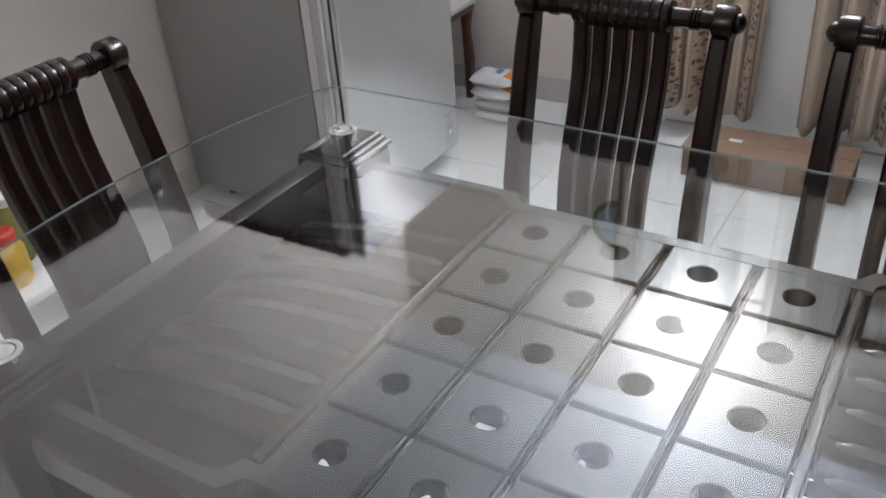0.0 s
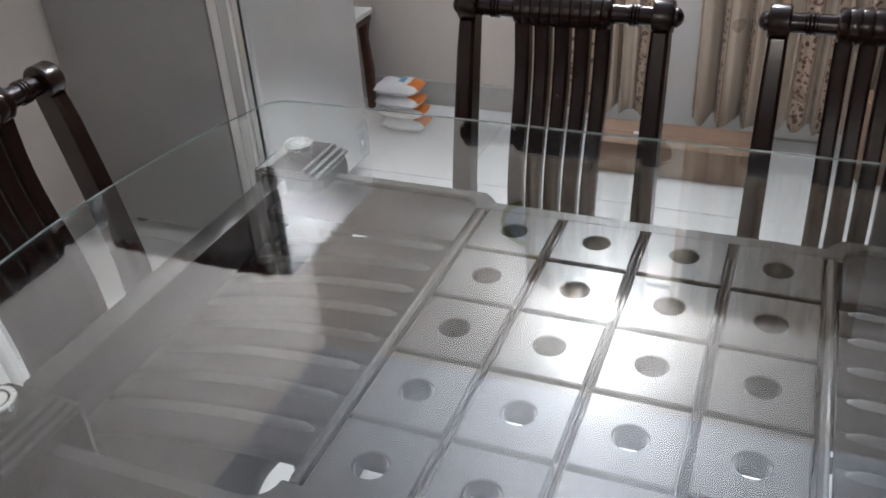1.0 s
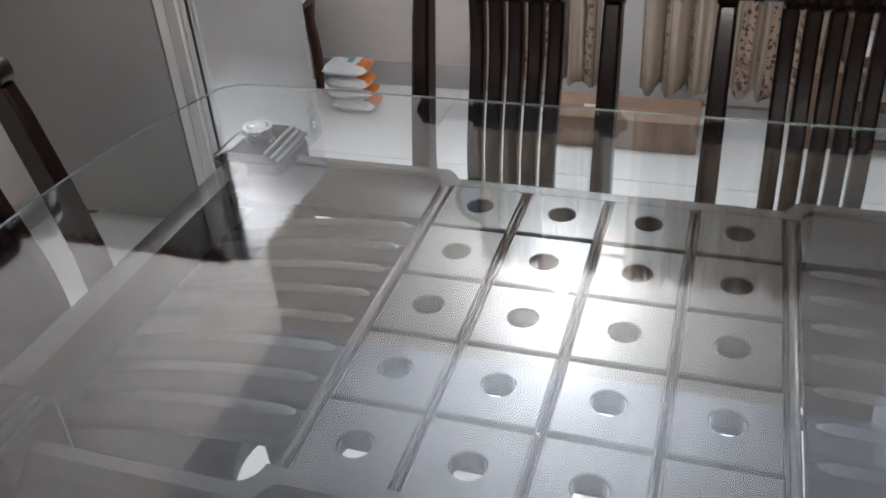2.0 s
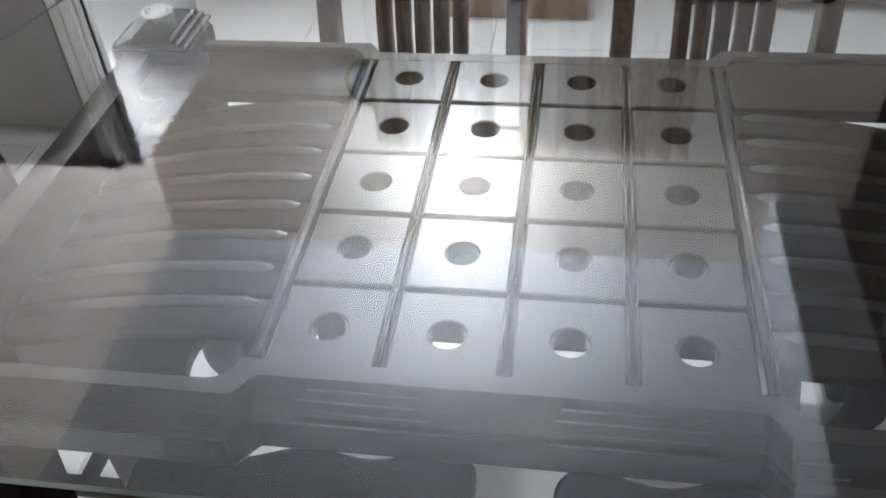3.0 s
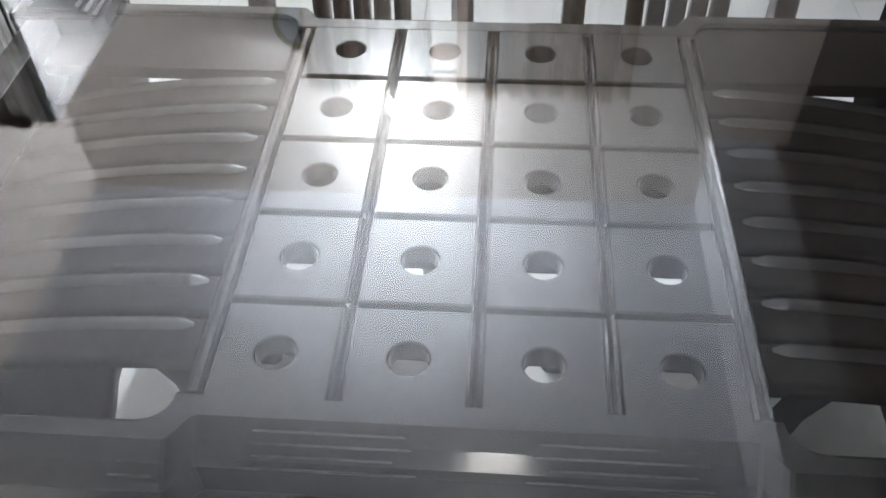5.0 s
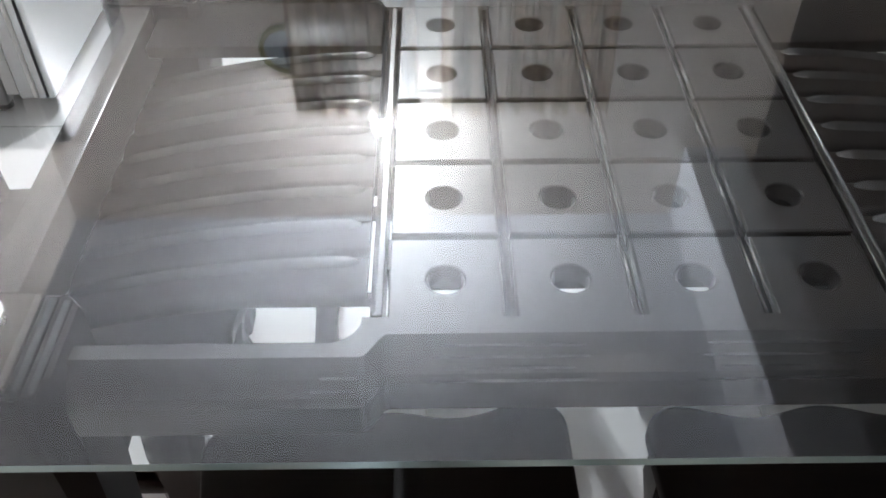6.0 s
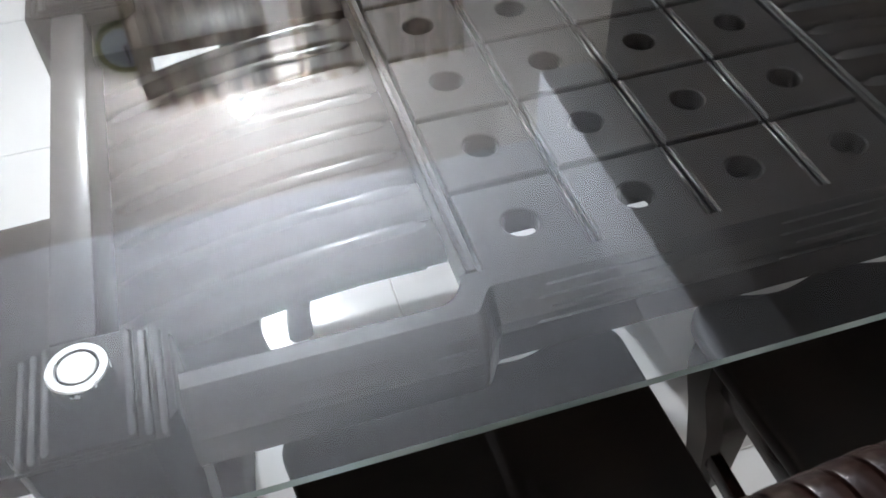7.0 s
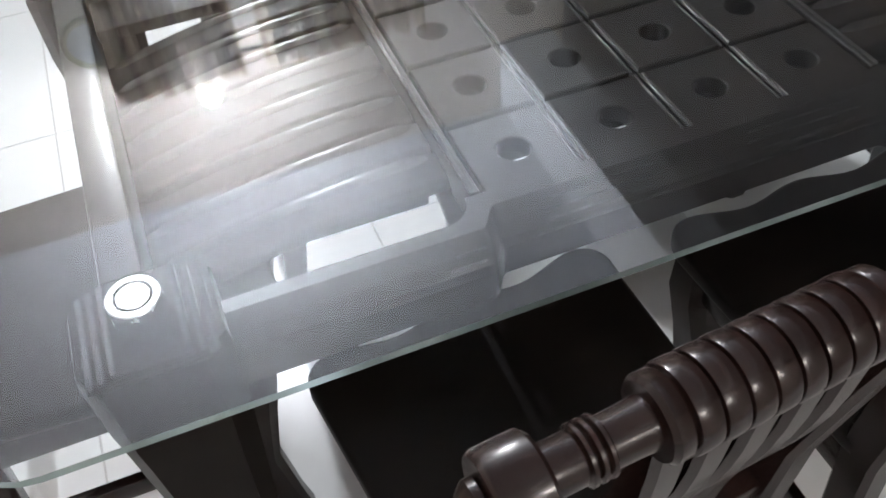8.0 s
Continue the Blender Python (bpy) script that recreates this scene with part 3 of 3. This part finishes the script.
def curtain_rod():
    t = thing("curtain_rod", pose(0, WALL_N - 0.040, 2.180), "thin dark metal curtain rod above the curtains", "curtain rod")
    part("rod", lathe([(0.007, -0.72), (0.008, -0.718), (0.008, 0.41), (0.007, 0.412)], "x", 12), M_DARK, t)
    for x in (-0.70, 0.39):
        part("bracket", box(x - 0.006, 0.006, -0.012, x + 0.006, 0.0395, 0.006, 0.002, 1), M_DARK, t)
        part("finial", lathe([(0.004, -0.010), (0.009, -0.006), (0.010, 0), (0.009, 0.006), (0.004, 0.010)], "x", 14, (x + (0.03 if x > 0 else -0.03), 0, 0)), M_DARK, t)


curtain_rod()

door = tagged(thing("door_1", pose(0, 0, 0), "white painted door behind the curtains", "door"), kind="structure")
part("door_leaf", box(-0.60, WALL_N - 0.018, 0.012, 0.30, WALL_N - 0.002, 2.08, 0.002, 1), M_DOOR, door)
part("door_frame", box(-0.66, WALL_N - 0.024, 0.0, -0.602, WALL_N - 0.002, 2.14, 0.003, 1), M_DOOR, door)
part("door_frame", box(0.302, WALL_N - 0.024, 0.0, 0.36, WALL_N - 0.002, 2.14, 0.003, 1), M_DOOR, door)


def wall_bulb():
    """An upright globe over an opaque base."""
    x, y, z = BULB
    t = thing("wall_lamp", pose(x, y, z), "glowing upright bulb in a white holder on the wall", "wall lamp")
    dome = [(0.040 * math.sin(a), 0.040 * math.cos(a)) for a in [math.pi * (0.02 + 0.81 * i / 14) for i in range(15)]]
    part("bulb", lathe(dome, "z", 28), M_BULB, t, "glowing white globe")
    part("base", lathe([(0.0205, -0.0347), (0.0225, -0.0365), (0.0225, -0.040), (0.0205, -0.046), (0.019, -0.050)], "z", 28), M_WHITE, t)
    part("holder", lathe([(0.018, -0.0505), (0.021, -0.053), (0.021, -0.070), (0.014, -0.076)], "z", 20), M_WHITE, t)
    part("arm", lathe([(0.009, 0.0), (0.009, WALL_N - y - 0.031)], "y", 14, (0, 0.0215, -0.062)), M_WHITE, t)
    part("wall_plate", lathe([(0.038, WALL_N - y - 0.001), (0.038, WALL_N - y - 0.006), (0.034, WALL_N - y - 0.009)], "y", 24, (0, 0, -0.062)), M_WHITE, t)


wall_bulb()


# unseen fill light, added to brighten the surfaces that face south
def fill_lamp():
    t = thing("fill_lamp", pose(0.2, WALL_S + 0.002, 1.95), "unseen fill tube added on the wall, glowing white in a batten", "wall lamp")
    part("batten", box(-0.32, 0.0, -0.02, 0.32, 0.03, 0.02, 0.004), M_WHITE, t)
    part("tube", lathe([(0.006, -0.285), (0.013, -0.28), (0.013, 0.28), (0.006, 0.285)], "x", 16, (0, 0.052, 0)), M_FILL, t, "glowing white tube of the added fill lamp")
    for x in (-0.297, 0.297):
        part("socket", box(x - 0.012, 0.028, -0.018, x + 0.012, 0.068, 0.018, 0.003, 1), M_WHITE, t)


fill_lamp()


def round_plaque():
    t = thing("wall_clock", pose(-0.765, WALL_N - 0.004, 2.00), "round wall clock with olive rim and pale blue dial", "wall clock")
    part("rim", lathe([(0.105, 0.0), (0.105, -0.020), (0.099, -0.030), (0.086, -0.026), (0.083, -0.012)], "y", 36), M_GREEN, t)
    part("dial", lathe([(0.084, -0.004), (0.084, -0.014)], "y", 36), M_PALE, t)
    part("clock_hand", box(-0.004, -0.017, -0.01, 0.004, -0.0150, 0.07), M_DARK, t)
    part("clock_hand", box(-0.01, -0.019, -0.004, 0.05, -0.0172, 0.004), M_DARK, t)


round_plaque()

sw = thing("switch_box", pose(0.475, WALL_N - 0.002, 2.215), "small white plastic electric box on the wall", "switch box")
part("cover", box(-0.045, -0.04, -0.042, 0.045, -0.001, 0.042, 0.006), M_WHITE, sw)
part("knob", lathe([(0.010, -0.041), (0.010, -0.050), (0.007, -0.053)], "y", 14), M_DARK, sw)


def low_table():
    t = thing("side_table", pose(0, 0, 0), "low red-brown side table with a white top in the corner", "side table")
    part("tabletop", box(-1.78, 1.68, 0.372, -1.345, 2.14, 0.392, 0.004), M_WHITE, t, "white laminate top")
    part("edge_band", box(-1.775, 1.685, 0.345, -1.352, 2.135, 0.371, 0.003), M_REDWOOD, t)
    for x in (-1.755, -1.374):
        for y in (1.706, 2.11):
            part("leg", bar_along([(x, y, 0), (x + 0.005, y, 0.15), (x - 0.004, y, 0.28), (x, y, 0.345)], [0.026, 0.036, 0.030, 0.042], [0.026, 0.036, 0.03, 0.042], 0.4), M_REDWOOD, t)


low_table()


def packet(i, x, y, z, turn):
    t = thing("flour_packet", pose(x, y, z, 0, 0, turn), "plump white plastic packet with orange print, stacked on others", "packet", "stack of packets")
    nx, ny = 16, 12

    def height(u, v):
        e = (1 - abs(u) ** 3.2) * (1 - abs(v) ** 3.2)
        return 0.0225 * max(e, 0) ** 0.42 * (1 + 0.14 * math.sin(5 * u + i) * math.cos(4 * v + 2 * i) + 0.07 * math.sin(17 * u + 3 * i) * math.sin(13 * v))
    bm = bmesh.new()
    up, dn = {}, {}
    for a in range(nx + 1):
        for b in range(ny + 1):
            u, v = 2 * a / nx - 1, 2 * b / ny - 1
            px, py = 0.088 * u * (1 - 0.08 * v * v), 0.064 * v * (1 - 0.08 * u * u)
            h = height(u, v)
            up[a, b] = bm.verts.new((px, py, 0.0225 + h))
            dn[a, b] = bm.verts.new((px, py, 0.0227 - min(h, 0.0222)))
    for d, flip in ((up, 0), (dn, 1)):
        for a in range(nx):
            for b in range(ny):
                q = [d[a, b], d[a + 1, b], d[a + 1, b + 1], d[a, b + 1]]
                f = bm.faces.new(q[::-1] if flip else q)
                u = 2 * (a + 0.5) / nx - 1
                v = 2 * (b + 0.5) / ny - 1
                if not flip and u > 0.45 and -0.5 < v < 0.95:
                    f.material_index = 1
                elif not flip and -0.25 < u < 0.30 and v > -0.1 and v < 0.75:
                    f.material_index = 2 if u > 0.0 or v > 0.3 else 0
    bmesh.ops.remove_doubles(bm, verts=bm.verts, dist=0.0006)
    part("bag", bm, (M_PLASTIC, M_ORANGE, M_BLUE), t)


for i, (dx, dy, tn) in enumerate(((0.01, 0.0, -4), (0.0, 0.008, 2), (-0.006, 0.0, -6), (-0.012, 0.006, 0))):
    packet(i, -1.165 + dx, 1.96 + dy, 0.0462 * i, tn)


def carton():
    t = thing("carton", pose(0, 0, 0), "flat brown cardboard carton lying before the curtains", "carton")
    part("body", box(-0.42, 1.795, 0.0, 0.075, 1.985, 0.105, 0.004), M_CARD, t)
    part("flap", box(-0.424, 1.790, 0.106, 0.079, 1.888, 0.110, 0.001, 1), M_CARD, t)
    part("flap", box(-0.424, 1.891, 0.106, 0.079, 1.989, 0.110, 0.001, 1), M_CARD, t)
    part("tape", box(-0.30, 1.880, 0.1105, -0.26, 1.900, 0.1115), M_GASKET, t)


carton()


def low_shelf():
    t = thing("low_rack", pose(0, 0, 0), "low brown wooden rack with white boards by the curtains", "rack")
    for z in (0.03, 0.16, 0.30):
        part("board", box(0.50, 1.90, z, 1.12, 2.13, z + 0.022, 0.003), M_WHITE, t)
        part("lip", box(0.50, 1.880, z - 0.004, 1.12, 1.898, z + 0.026, 0.003), M_BROWN, t)
    for x in (0.48, 1.122):
        part("side", box(x, 1.88, 0, x + 0.018, 2.14, 0.36, 0.003), M_BROWN, t)


low_shelf()


def stool_with_jars():
    t = thing("low_stool", pose(-1.60, 0.19, 0), "low white plastic stool against the cream wall", "stool")
    part("seat", box(-0.15, -0.15, 0.20, 0.15, 0.15, 0.225, 0.008), M_WHITE, t)
    for x in (-0.12, 0.12):
        for y in (-0.12, 0.12):
            part("leg", bar_along([(x * 1.1, y * 1.1, 0), (x, y, 0.2)], 0.03, 0.03, 0.4), M_WHITE, t)
    for name, m, cap, x, y, r, h, label in (
            ("jar", M_YELLOW, M_RED, 0.06, 0.02, 0.045, 0.12, "yellow jar with a red lid on the stool"),
            ("bottle", M_GREEN, M_WHITE, -0.02, 0.10, 0.035, 0.16, "olive green bottle with a white cap on the stool"),
            ("bowl", M_PALE, M_ORANGE, 0.04, -0.09, 0.05, 0.06, "pale bowl with orange filling on the stool")):
        j = thing(name, pose(-1.60 + x, 0.19 + y, 0.2255), label, name)
        part("body", lathe([(r * 0.85, 0), (r, 0.012), (r, h * 0.75), (r * 0.8, h * 0.9), (r * 0.7, h)], "z", 20), m, j)
        part("lid", lathe([(r * 0.75, h + 0.001), (r * 0.78, h + 0.004), (r * 0.78, h + 0.022), (r * 0.6, h + 0.028)], "z", 20), cap, j)


stool_with_jars()


def tall_carton():
    t = thing("carton", pose(0.43, 1.98, 0, 0, 0, 12), "upright brown cardboard carton beside the curtain", "carton")
    part("body", box(-0.05, -0.07, 0.0, 0.05, 0.07, 0.26, 0.003), M_CARD, t)
    part("flap", box(-0.052, -0.072, 0.2605, 0.0, 0.072, 0.264, 0.001, 1), M_CARD, t)
    part("flap", box(0.002, -0.072, 0.2605, 0.052, 0.072, 0.264, 0.001, 1), M_CARD, t)


tall_carton()

# ---- floor tiles ----
SIZE = 0.6
tile = mesh_of(box(-SIZE / 2 + 0.0015, -SIZE / 2 + 0.0015, -0.02, SIZE / 2 - 0.0015, SIZE / 2 - 0.0015, 0.0, 0.0012, 1), "tile", M_TILE)
for ix in range(11):
    for iy in range(19):
        o = new("tile", tile)
        o.parent = floor
        o.matrix_basis = pose(WALL_W + 0.3 + 0.6 * ix - 0.18, WALL_S + 0.3 + 0.6 * iy - 0.1, 0)
